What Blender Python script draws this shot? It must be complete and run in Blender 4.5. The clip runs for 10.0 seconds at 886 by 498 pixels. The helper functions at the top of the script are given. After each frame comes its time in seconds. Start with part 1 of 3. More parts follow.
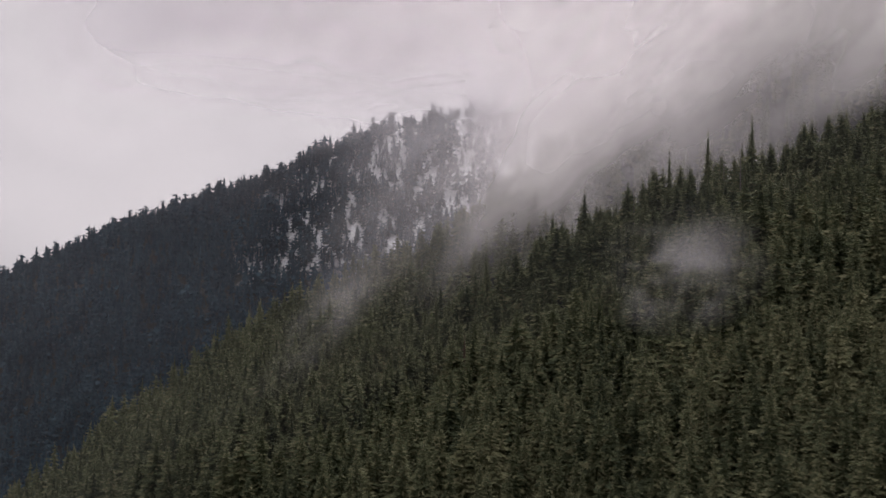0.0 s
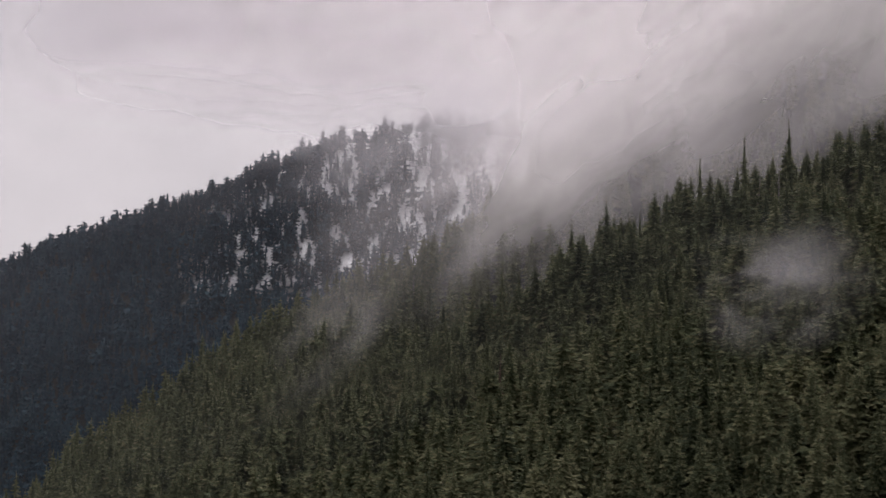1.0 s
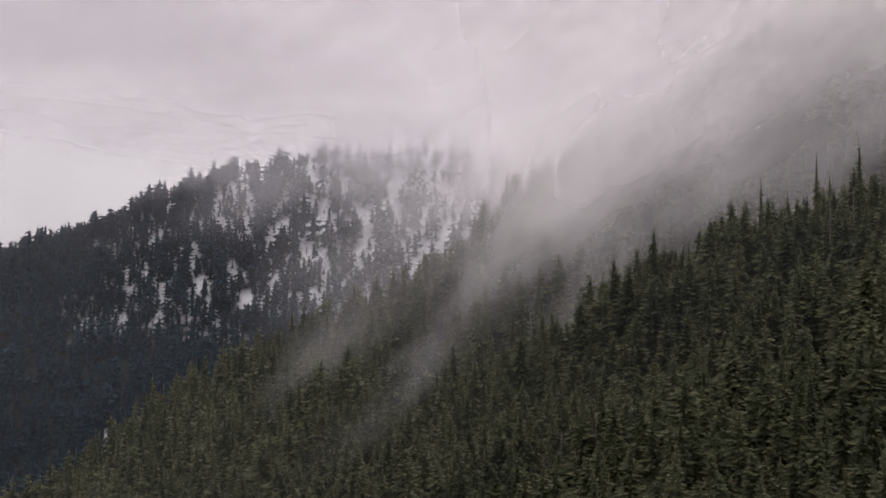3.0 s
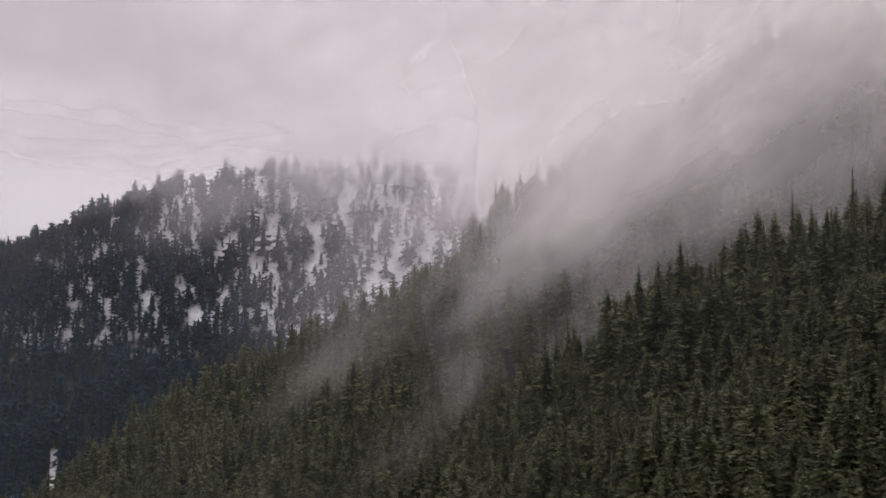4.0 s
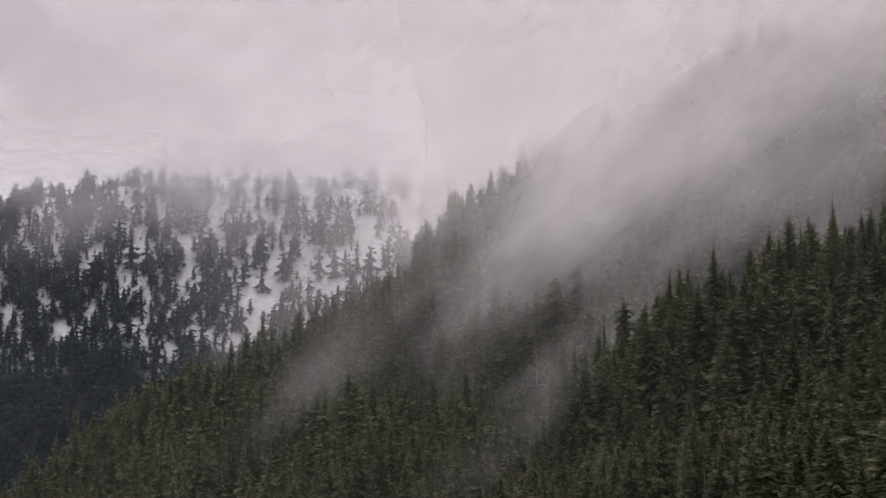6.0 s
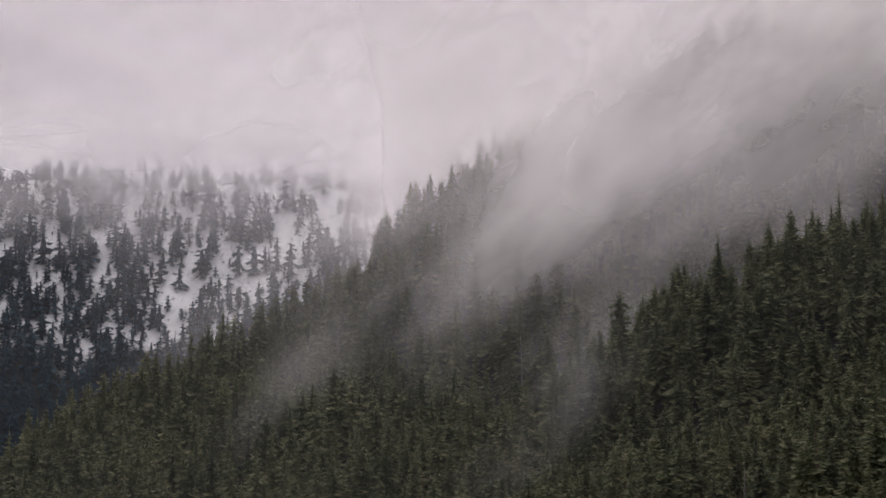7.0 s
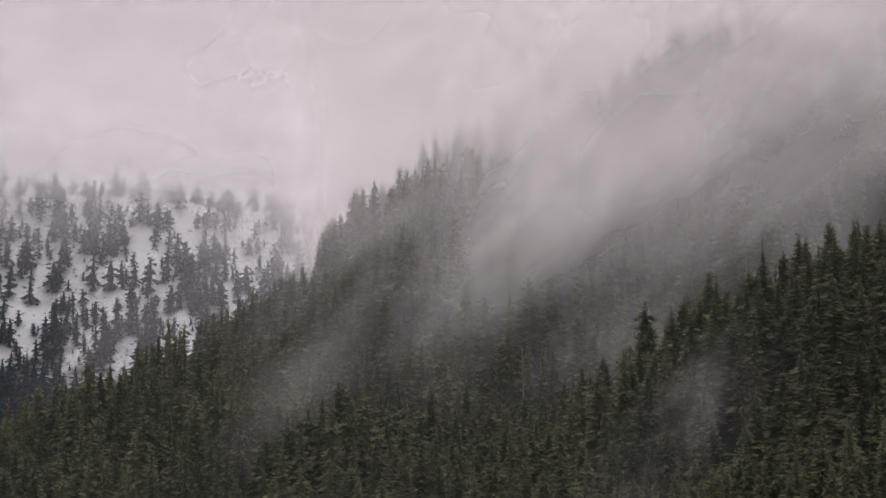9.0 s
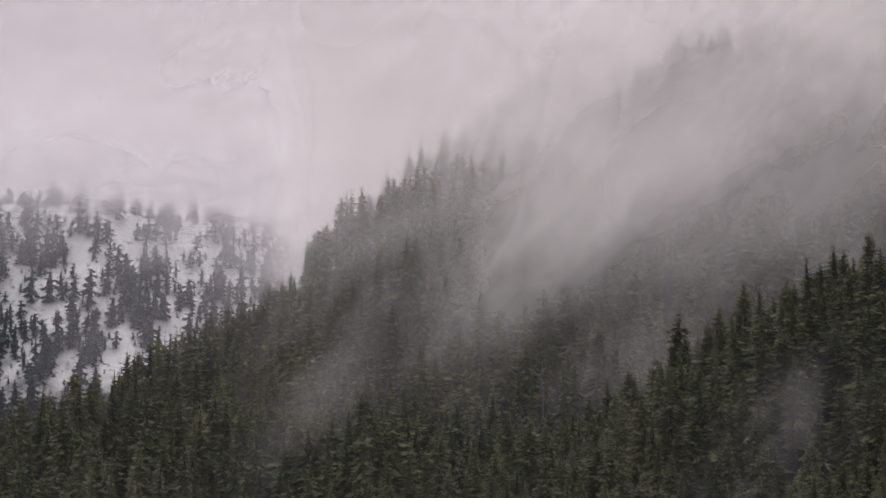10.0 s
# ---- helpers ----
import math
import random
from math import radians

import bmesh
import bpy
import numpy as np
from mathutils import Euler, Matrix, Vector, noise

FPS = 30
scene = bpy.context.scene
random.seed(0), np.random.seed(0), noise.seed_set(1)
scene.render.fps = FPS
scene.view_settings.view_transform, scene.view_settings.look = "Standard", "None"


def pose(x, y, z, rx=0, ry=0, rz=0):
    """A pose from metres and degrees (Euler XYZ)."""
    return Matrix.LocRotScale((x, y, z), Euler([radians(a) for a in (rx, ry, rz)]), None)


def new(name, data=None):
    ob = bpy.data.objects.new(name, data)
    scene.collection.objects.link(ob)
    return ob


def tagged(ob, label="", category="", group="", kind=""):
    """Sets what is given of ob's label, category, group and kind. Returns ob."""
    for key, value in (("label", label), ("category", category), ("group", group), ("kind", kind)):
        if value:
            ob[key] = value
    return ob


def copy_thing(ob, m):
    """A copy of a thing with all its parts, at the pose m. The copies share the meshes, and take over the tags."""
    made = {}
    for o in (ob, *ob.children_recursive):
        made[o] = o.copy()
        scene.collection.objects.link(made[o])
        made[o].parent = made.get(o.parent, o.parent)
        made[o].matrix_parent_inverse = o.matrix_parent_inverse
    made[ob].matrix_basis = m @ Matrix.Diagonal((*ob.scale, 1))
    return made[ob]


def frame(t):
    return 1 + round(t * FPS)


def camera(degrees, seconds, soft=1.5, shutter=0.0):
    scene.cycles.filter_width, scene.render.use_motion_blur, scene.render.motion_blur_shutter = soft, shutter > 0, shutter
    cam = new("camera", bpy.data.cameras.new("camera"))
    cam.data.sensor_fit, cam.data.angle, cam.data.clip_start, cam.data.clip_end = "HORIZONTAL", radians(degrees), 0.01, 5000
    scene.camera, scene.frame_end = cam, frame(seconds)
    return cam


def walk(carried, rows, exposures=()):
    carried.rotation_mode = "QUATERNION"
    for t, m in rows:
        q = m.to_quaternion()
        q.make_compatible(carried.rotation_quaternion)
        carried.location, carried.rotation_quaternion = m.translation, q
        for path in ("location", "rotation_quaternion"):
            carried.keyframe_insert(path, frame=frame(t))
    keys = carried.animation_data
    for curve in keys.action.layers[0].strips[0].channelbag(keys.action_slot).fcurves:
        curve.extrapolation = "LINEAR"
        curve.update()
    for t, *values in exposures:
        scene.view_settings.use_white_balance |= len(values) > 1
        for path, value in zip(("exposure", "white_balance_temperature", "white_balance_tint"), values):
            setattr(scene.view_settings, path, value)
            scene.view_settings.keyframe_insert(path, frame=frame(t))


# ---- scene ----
# ---------------------------------------------------------------- camera
cam = camera(29.29, 10.0, soft=1.5, shutter=0.3)
# seconds, x, y, z, turn to the left, tilt up, lean
PATH = [
    (0.0, 0.0, 0.0, 0.0, 0.02, 4.583, 0.688), (0.5, -10.08, 15.98, 0.44, -1.384, 4.948, 0.699),
    (1.0, -19.54, 29.79, 0.88, -2.742, 5.308, 0.634), (1.5, -28.67, 42.52, 1.26, -4.144, 5.684, 0.602),
    (2.0, -37.39, 54.71, 1.82, -5.568, 6.035, 0.498), (2.5, -45.92, 65.55, 2.19, -7.035, 6.394, 0.441),
    (4.0, -70.77, 91.96, 2.96, -11.35, 7.351, 0.186), (4.5, -78.89, 99.79, 2.8, -12.905, 7.636, 0.177),
    (5.0, -86.77, 107.55, 2.77, -14.605, 7.835, 0.06), (5.5, -94.57, 115.55, 2.67, -16.315, 8.017, 0.029),
    (7.0, -116.84, 141.26, 1.82, -22.204, 8.224, -0.084), (7.5, -123.61, 150.5, 1.66, -24.356, 8.294, -0.073),
    (8.0, -130.07, 159.99, 1.5, -26.269, 8.5, -0.064), (8.5, -136.15, 169.89, 1.29, -28.062, 8.823, 0.01),
    (9.0, -141.91, 180.0, 1.17, -29.631, 9.198, 0.119), (9.5, -147.33, 190.31, 0.94, -31.246, 9.581, 0.264),
    (10.0, -152.04, 200.84, 0.94, -32.874, 9.904, 0.324)]
walk(cam, [(t, pose(x, y, z, 90 + tilt, 0, turn) @ pose(0, 0, 0, 0, 0, lean)) for t, x, y, z, turn, tilt, lean in PATH],
     exposures=[(0.0, 0.0), (10.0, 0.0)])

# ---------------------------------------------------------------- light
SUN_UP, SUN_TURN = radians(68), radians(35)
world = bpy.data.worlds.new("overcast_sky")
scene.world = world
world.use_nodes = True
wn, wl = world.node_tree.nodes, world.node_tree.links
wn.clear()
w_out = wn.new("ShaderNodeOutputWorld")
w_bg = wn.new("ShaderNodeBackground")
w_sky = wn.new("ShaderNodeTexSky")
w_sky.sky_type, w_sky.sun_disc, w_sky.sun_elevation, w_sky.sun_rotation = "NISHITA", False, SUN_UP, SUN_TURN
w_bgs = wn.new("ShaderNodeBackground")
w_bgs.inputs["Strength"].default_value = 0.06
wl.new(w_sky.outputs["Color"], w_bgs.inputs["Color"])
w_co = wn.new("ShaderNodeTexCoord")
w_map = wn.new("ShaderNodeMapping")
w_map.inputs["Scale"].default_value = (1.0, 1.0, 2.2)
wl.new(w_co.outputs["Generated"], w_map.inputs["Vector"])
w_noise = wn.new("ShaderNodeTexNoise")
w_noise.inputs["Scale"].default_value, w_noise.inputs["Detail"].default_value = 4.0, 3.0
w_noise.inputs["Roughness"].default_value, w_noise.inputs["Distortion"].default_value = 0.45, 0.0
wl.new(w_map.outputs["Vector"], w_noise.inputs["Vector"])
w_ramp = wn.new("ShaderNodeValToRGB")
w_ramp.color_ramp.elements[0].position, w_ramp.color_ramp.elements[0].color = 0.30, (0.56, 0.520, 0.550, 1)
w_ramp.color_ramp.elements[1].position, w_ramp.color_ramp.elements[1].color = 0.70, (0.715, 0.658, 0.690, 1)
w_ramp.color_ramp.interpolation = "EASE"
wl.new(w_noise.outputs["Fac"], w_ramp.inputs["Fac"])
wl.new(w_ramp.outputs["Color"], w_bg.inputs["Color"])
w_mix = wn.new("ShaderNodeMixShader")
w_mix.inputs["Fac"].default_value = 0.96
wl.new(w_bgs.outputs[0], w_mix.inputs[1])
wl.new(w_bg.outputs[0], w_mix.inputs[2])
wl.new(w_mix.outputs[0], w_out.inputs["Surface"])

sun = new("sun", bpy.data.lights.new("sun", "SUN"))
sun.data.energy, sun.data.angle, sun.data.color = 1.1, radians(35), (1.0, 0.98, 0.95)
sun.matrix_world = Matrix.Rotation(radians(180) - SUN_TURN, 4, "Z") @ Matrix.Rotation(radians(90) - SUN_UP, 4, "X")
scene.cycles.transparent_max_bounces = 48

# ---------------------------------------------------------------- materials


def material(name):
    m = bpy.data.materials.new(name)
    m.use_nodes = True
    m.node_tree.nodes.clear()
    return m, m.node_tree.nodes, m.node_tree.links


def ramp_node(nodes, stops):
    r = nodes.new("ShaderNodeValToRGB")
    while len(r.color_ramp.elements) < len(stops):
        r.color_ramp.elements.new(0.5)
    for e, (p, c) in zip(r.color_ramp.elements, stops):
        e.position, e.color = p, (*c, 1)
    return r


def noise_node(nodes, links, vec, scale, detail=3.0, rough=0.5, distort=0.0):
    n = nodes.new("ShaderNodeTexNoise")
    for key, v in (("Scale", scale), ("Detail", detail), ("Roughness", rough), ("Distortion", distort)):
        n.inputs[key].default_value = v
    links.new(vec, n.inputs["Vector"])
    return n


def needles(name, dark, mid, light, patch=0.06, spray=3.1):
    """Needle foliage: colour differs from sprig to sprig, and from one stand of trees to the next."""
    m, n, l = material(name)
    out, b = n.new("ShaderNodeOutputMaterial"), n.new("ShaderNodeBsdfPrincipled")
    geo, info = n.new("ShaderNodeNewGeometry"), n.new("ShaderNodeObjectInfo")
    big = noise_node(n, l, geo.outputs["Position"], patch, 3.0)
    fan = n.new("ShaderNodeMapping")
    fan.inputs["Scale"].default_value = (1, 1, 1.9)
    l.new(geo.outputs["Position"], fan.inputs["Vector"])
    grain = noise_node(n, l, fan.outputs["Vector"], spray, 3.0, 0.6)
    flat = n.new("ShaderNodeMapping")
    flat.inputs["Scale"].default_value = (1, 1, 0.04)
    l.new(geo.outputs["Position"], flat.inputs["Vector"])
    stand = noise_node(n, l, flat.outputs["Vector"], 0.21, 1.0)
    s0 = n.new("ShaderNodeMath")
    s0.operation = "MULTIPLY_ADD"
    l.new(stand.outputs["Fac"], s0.inputs[0])
    s0.inputs[1].default_value = 0.5
    l.new(big.outputs["Fac"], s0.inputs[2])
    s1 = n.new("ShaderNodeMath")
    s1.operation = "MULTIPLY_ADD"
    l.new(geo.outputs["Random Per Island"], s1.inputs[0])
    s1.inputs[1].default_value = 0.22
    l.new(s0.outputs[0], s1.inputs[2])
    s2 = n.new("ShaderNodeMath")
    s2.operation = "MULTIPLY_ADD"
    l.new(info.outputs["Random"], s2.inputs[0])
    s2.inputs[1].default_value = 0.22
    l.new(s1.outputs[0], s2.inputs[2])
    s3 = n.new("ShaderNodeMath")
    s3.operation = "MULTIPLY_ADD"
    l.new(grain.outputs["Fac"], s3.inputs[0])
    s3.inputs[1].default_value = 1.05
    l.new(s2.outputs[0], s3.inputs[2])
    r = ramp_node(n, [(0.42, dark), (0.66, mid), (0.92, light)])
    sc = n.new("ShaderNodeMath")
    sc.operation = "MULTIPLY"
    sc.inputs[1].default_value = 0.485
    l.new(s3.outputs[0], sc.inputs[0])
    l.new(sc.outputs[0], r.inputs["Fac"])
    l.new(r.outputs["Color"], b.inputs["Base Color"])
    b.inputs["Roughness"].default_value = 0.75
    b.inputs["Specular IOR Level"].default_value = 0.2
    tr, mix = n.new("ShaderNodeBsdfTranslucent"), n.new("ShaderNodeMixShader")
    l.new(r.outputs["Color"], tr.inputs["Color"])
    mix.inputs["Fac"].default_value = 0.25
    l.new(b.outputs[0], mix.inputs[1])
    l.new(tr.outputs[0], mix.inputs[2])
    bump = n.new("ShaderNodeBump")
    bump.inputs["Strength"].default_value, bump.inputs["Distance"].default_value = 0.8, 0.35
    l.new(grain.outputs["Fac"], bump.inputs["Height"])
    l.new(bump.outputs["Normal"], b.inputs["Normal"])
    l.new(mix.outputs[0], out.inputs["Surface"])
    return m


def bark(name, a, c):
    m, n, l = material(name)
    out, b = n.new("ShaderNodeOutputMaterial"), n.new("ShaderNodeBsdfPrincipled")
    co = n.new("ShaderNodeNewGeometry")
    mp = n.new("ShaderNodeMapping")
    mp.inputs["Scale"].default_value = (1, 1, 0.25)
    l.new(co.outputs["Position"], mp.inputs["Vector"])
    t = noise_node(n, l, mp.outputs["Vector"], 6.0, 4.0, 0.6)
    r = ramp_node(n, [(0.3, a), (0.75, c)])
    l.new(t.outputs["Fac"], r.inputs["Fac"])
    l.new(r.outputs["Color"], b.inputs["Base Color"])
    b.inputs["Roughness"].default_value = 0.9
    l.new(b.outputs[0], out.inputs["Surface"])
    return m


GREEN = needles("spruce_needles", (0.020, 0.029, 0.019), (0.083, 0.102, 0.053), (0.235, 0.24, 0.13))
# far needles: the blue haze of distance is mixed into their colour
HAZE_BLUE = needles("hazed_needles", (0.007, 0.019, 0.034), (0.018, 0.045, 0.067), (0.049, 0.097, 0.124), 0.03, 1.8)
TIPS = needles("spruce_tips", (0.077, 0.086, 0.047), (0.170, 0.174, 0.092), (0.32, 0.312, 0.185))
DEAD = needles("dead_needles", (0.06, 0.045, 0.035), (0.13, 0.095, 0.07), (0.20, 0.16, 0.12))
BARK = bark("spruce_bark", (0.035, 0.027, 0.022), (0.11, 0.085, 0.068))
# far trunks: darker and greyer than the near bark, so no brown shows through
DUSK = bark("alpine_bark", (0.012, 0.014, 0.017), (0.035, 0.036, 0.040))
GREY = bark("weathered_wood", (0.14, 0.125, 0.115), (0.32, 0.29, 0.27))


def ground_material():
    """Dark forest floor; snow lies on the high ground of the far mountain."""
    m, n, l = material("mountain_ground")
    out, b = n.new("ShaderNodeOutputMaterial"), n.new("ShaderNodeBsdfPrincipled")
    geo = n.new("ShaderNodeNewGeometry")
    sep = n.new("ShaderNodeSeparateXYZ")
    l.new(geo.outputs["Position"], sep.inputs[0])
    t1 = noise_node(n, l, geo.outputs["Position"], 0.35, 5.0, 0.6)
    t2 = noise_node(n, l, geo.outputs["Position"], 0.035, 4.0, 0.55)
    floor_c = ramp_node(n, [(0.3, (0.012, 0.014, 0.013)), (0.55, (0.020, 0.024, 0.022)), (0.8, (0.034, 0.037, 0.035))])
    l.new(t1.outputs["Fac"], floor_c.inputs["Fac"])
    snow_c = ramp_node(n, [(0.3, (0.80, 0.82, 0.86)), (0.7, (0.91, 0.91, 0.92))])
    l.new(t1.outputs["Fac"], snow_c.inputs["Fac"])

    def step(value, lo, hi):
        k = n.new("ShaderNodeMapRange")
        k.interpolation_type = "SMOOTHSTEP"
        k.inputs["From Min"].default_value, k.inputs["From Max"].default_value = lo, hi
        l.new(value, k.inputs["Value"])
        return k.outputs["Result"]

    def times(a, c):
        k = n.new("ShaderNodeMath")
        k.operation = "MULTIPLY"
        l.new(a, k.inputs[0])
        l.new(c, k.inputs[1])
        return k.outputs[0]

    wob = n.new("ShaderNodeMath")
    wob.operation = "MULTIPLY_ADD"
    l.new(t2.outputs["Fac"], wob.inputs[0])
    wob.inputs[1].default_value = 70.0
    l.new(sep.outputs["Z"], wob.inputs[2])
    wob2 = n.new("ShaderNodeMath")
    wob2.operation = "MULTIPLY_ADD"
    l.new(t2.outputs["Fac"], wob2.inputs[0])
    wob2.inputs[1].default_value = 120.0
    l.new(sep.outputs["X"], wob2.inputs[2])
    snow = times(times(step(wob.outputs[0], 88, 104), step(sep.outputs["Y"], 780, 800)), step(wob2.outputs[0], -55, -28))
    fine = step(t1.outputs["Fac"], 0.30, 0.42)
    snow = times(snow, fine)
    # a narrow chute of old snow low on the face
    bent = n.new("ShaderNodeMath")
    bent.operation = "MULTIPLY_ADD"
    l.new(t1.outputs["Fac"], bent.inputs[0])
    bent.inputs[1].default_value = 5.0
    l.new(sep.outputs["X"], bent.inputs[2])
    chute = times(times(step(bent.outputs[0], -89.8, -89.2), step(bent.outputs[0], -86.0, -87.0)), times(step(sep.outputs["Y"], 846, 851), step(sep.outputs["Y"], 874, 867)))
    chute = times(chute, step(t1.outputs["Fac"], 0.40, 0.50))
    both = n.new("ShaderNodeMath")
    both.operation = "MAXIMUM"
    l.new(snow, both.inputs[0])
    l.new(chute, both.inputs[1])
    snow = both.outputs[0]
    mix = n.new("ShaderNodeMix")
    mix.data_type = "RGBA"
    l.new(snow, mix.inputs["Factor"])
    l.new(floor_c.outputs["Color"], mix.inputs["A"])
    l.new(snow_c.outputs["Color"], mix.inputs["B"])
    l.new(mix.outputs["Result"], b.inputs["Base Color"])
    b.inputs["Roughness"].default_value = 0.85
    bump = n.new("ShaderNodeBump")
    bump.inputs["Strength"].default_value, bump.inputs["Distance"].default_value = 0.5, 1.0
    l.new(t1.outputs["Fac"], bump.inputs["Height"])
    l.new(bump.outputs["Normal"], b.inputs["Normal"])
    l.new(b.outputs[0], out.inputs["Surface"])
    return m


# ---------------------------------------------------------------- the ground


def soft_step(v, lo, hi):
    k = np.clip((v - lo) / (hi - lo), 0, 1)
    return k * k * (3 - 2 * k)


def soft_min(a, c, k):
    h = np.clip(0.5 + 0.5 * (c - a) / k, 0, 1)
    return c + (a - c) * h - k * h * (1 - h)


def waves(x, y, seed, size, octaves=4):
    """Smooth random relief, about -1 to 1, from turned sine waves."""
    rng = np.random.RandomState(seed)
    total, amp, norm = 0 * x, 1.0, 0.0
    for _ in range(octaves):
        for _ in range(3):
            a, ph = rng.uniform(0, 6.283, 2)
            k = 6.283 / (size * rng.uniform(0.75, 1.35))
            total = total + amp * np.sin((x * np.cos(a) + y * np.sin(a)) * k + ph + 1.3 * np.sin((x * np.sin(a) - y * np.cos(a)) * k * 0.6 + 2 * ph))
        norm += amp * 1.6
        amp, size = amp * 0.5, size * 0.5
    return total / norm


VALLEY = -150.0


def near_slope(x, y):
    """The wooded mountainside: a plane with a spur, a gully behind it, and the far crest where it turns away."""
    z = -89.5 + 0.602 * x + 0.246 * y
    z = z - (15.0 + 9.0 * soft_step(x, 26, 46) + 0.2 * (x - 40).clip(0, 80)) * np.exp(-((y - 422) / 20) ** 2) * soft_step(x, -12, 14)
    z = z - 6.0 * np.exp(-((y - 348) / 17) ** 2) * soft_step(x, 0, 18)
    z = z + 4.0 * np.exp(-((y - 262) / 24) ** 2) * soft_step(-x, -25, 0)
    z = z + 5.0 * np.exp(-((y - 470) / 16) ** 2) * soft_step(x, 0, 15)
    # the flank that falls to the valley bulges; the crest has a dip and a knob above it
    z = z + 5.5 * soft_step(-x, 4, 32) * soft_step(x, -115, -70)
    z = z - 4.0 * np.exp(-((x - 11) / 8) ** 2) * soft_step(y, 495, 515) + 3.0 * np.exp(-((x - 31) / 8) ** 2) * soft_step(y, 500, 520)
    z = z + 13.0 * np.exp(-((x - 90) / 22) ** 2 - ((y - 480) / 24) ** 2)
    crest = 510 + np.where(x < 0, 0.15, 0.46) * x
    z = z - 1.05 * np.maximum(0, np.sqrt((y - crest).clip(0) ** 2 + 64) - 8)
    z = z - 0.25 * (x - 50).clip(0) * soft_step(430 - y, 0, 30)
    z = z + 2.2 * waves(x, y, 3, 70)
    return soft_min(z, 230 + 0.05 * x, 60)


def far_slope(x, y):
    """The steep snowy mountain across the valley."""
    left = (10 - x).clip(0)
    foot = 984.5 + np.where(x > 0, -0.42 * x.clip(0, 120), 0.34 * -x + 0.0015 * x * x * (x > -600))
    front = 141 + 0.85 * (y - foot)
    top = 169 - 0.325 * left - 12.0 * np.exp(-((x + 130) / 65) ** 2) - 0.06 * (-150 - x).clip(0) + 0.03 * (10 - x).clip(-500, 0) - 0.35 * (y - foot - 20).clip(0)
    z = soft_min(front, top, 14)
    return z + 3.0 * waves(x, y, 8, 90) + 1.2 * waves(x, y, 11, 22, 2)


def height(x, y):
    z = np.maximum(near_slope(x, y), far_slope(x, y))
    return np.maximum(z, VALLEY + 3 * waves(x, y, 5, 400))


def part(name, verts, faces, mat, parent=None, label="", smooth=False, tips=None, tip_mat=None):
    """One mesh object from arrays of vertices and triangles; tips marks the faces that take tip_mat."""
    me = bpy.data.meshes.new(name)
    v, f = np.asarray(verts, np.float32), np.asarray(faces, np.int32)
    me.vertices.add(len(v))
    me.vertices.foreach_set("co", v.ravel())
    n = f.shape[1]
    me.loops.add(f.size)
    me.loops.foreach_set("vertex_index", f.ravel())
    me.polygons.add(len(f))
    me.polygons.foreach_set("loop_start", np.arange(0, f.size, n, dtype=np.int32))
    me.polygons.foreach_set("use_smooth", np.full(len(f), smooth))
    me.update(calc_edges=True)
    me.materials.append(mat)
    if tips is not None:
        me.materials.append(tip_mat)
        me.polygons.foreach_set("material_index", np.asarray(tips, np.int32))
    ob = new(name, me)
    ob.parent = parent
    return tagged(ob, label)


def spaced(stops):
    """Grid lines: (from, step) pairs, ending with the last line."""
    out = []
    for (a, step), (c, _) in zip(stops, stops[1:]):
        out.extend(np.linspace(a, c, max(2, int(round((c - a) / step)) + 1))[:-1])
    return np.array(out + [stops[-1][0]])


gx = spaced([(-4300, 400), (-900, 60), (-420, 8), (-180, 5), (260, 12), (500, 60), (1000, 400), (4300, 0)])
gy = spaced([(-4300, 400), (-300, 50), (180, 5), (600, 10), (860, 5), (1240, 20), (1500, 100), (4300, 0)])
XX, YY = np.meshgrid(gx, gy)
nx, ny = len(gx), len(gy)
idx = np.arange(nx * ny).reshape(ny, nx)
quads = np.stack([idx[:-1, :-1], idx[:-1, 1:], idx[1:, 1:], idx[1:, :-1]], -1).reshape(-1, 4)
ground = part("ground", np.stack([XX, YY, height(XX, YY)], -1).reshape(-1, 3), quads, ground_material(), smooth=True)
tagged(ground, "steep mountain ground, dark forest floor and snow up high", "ground", kind="structure")

# ---------------------------------------------------------------- trees


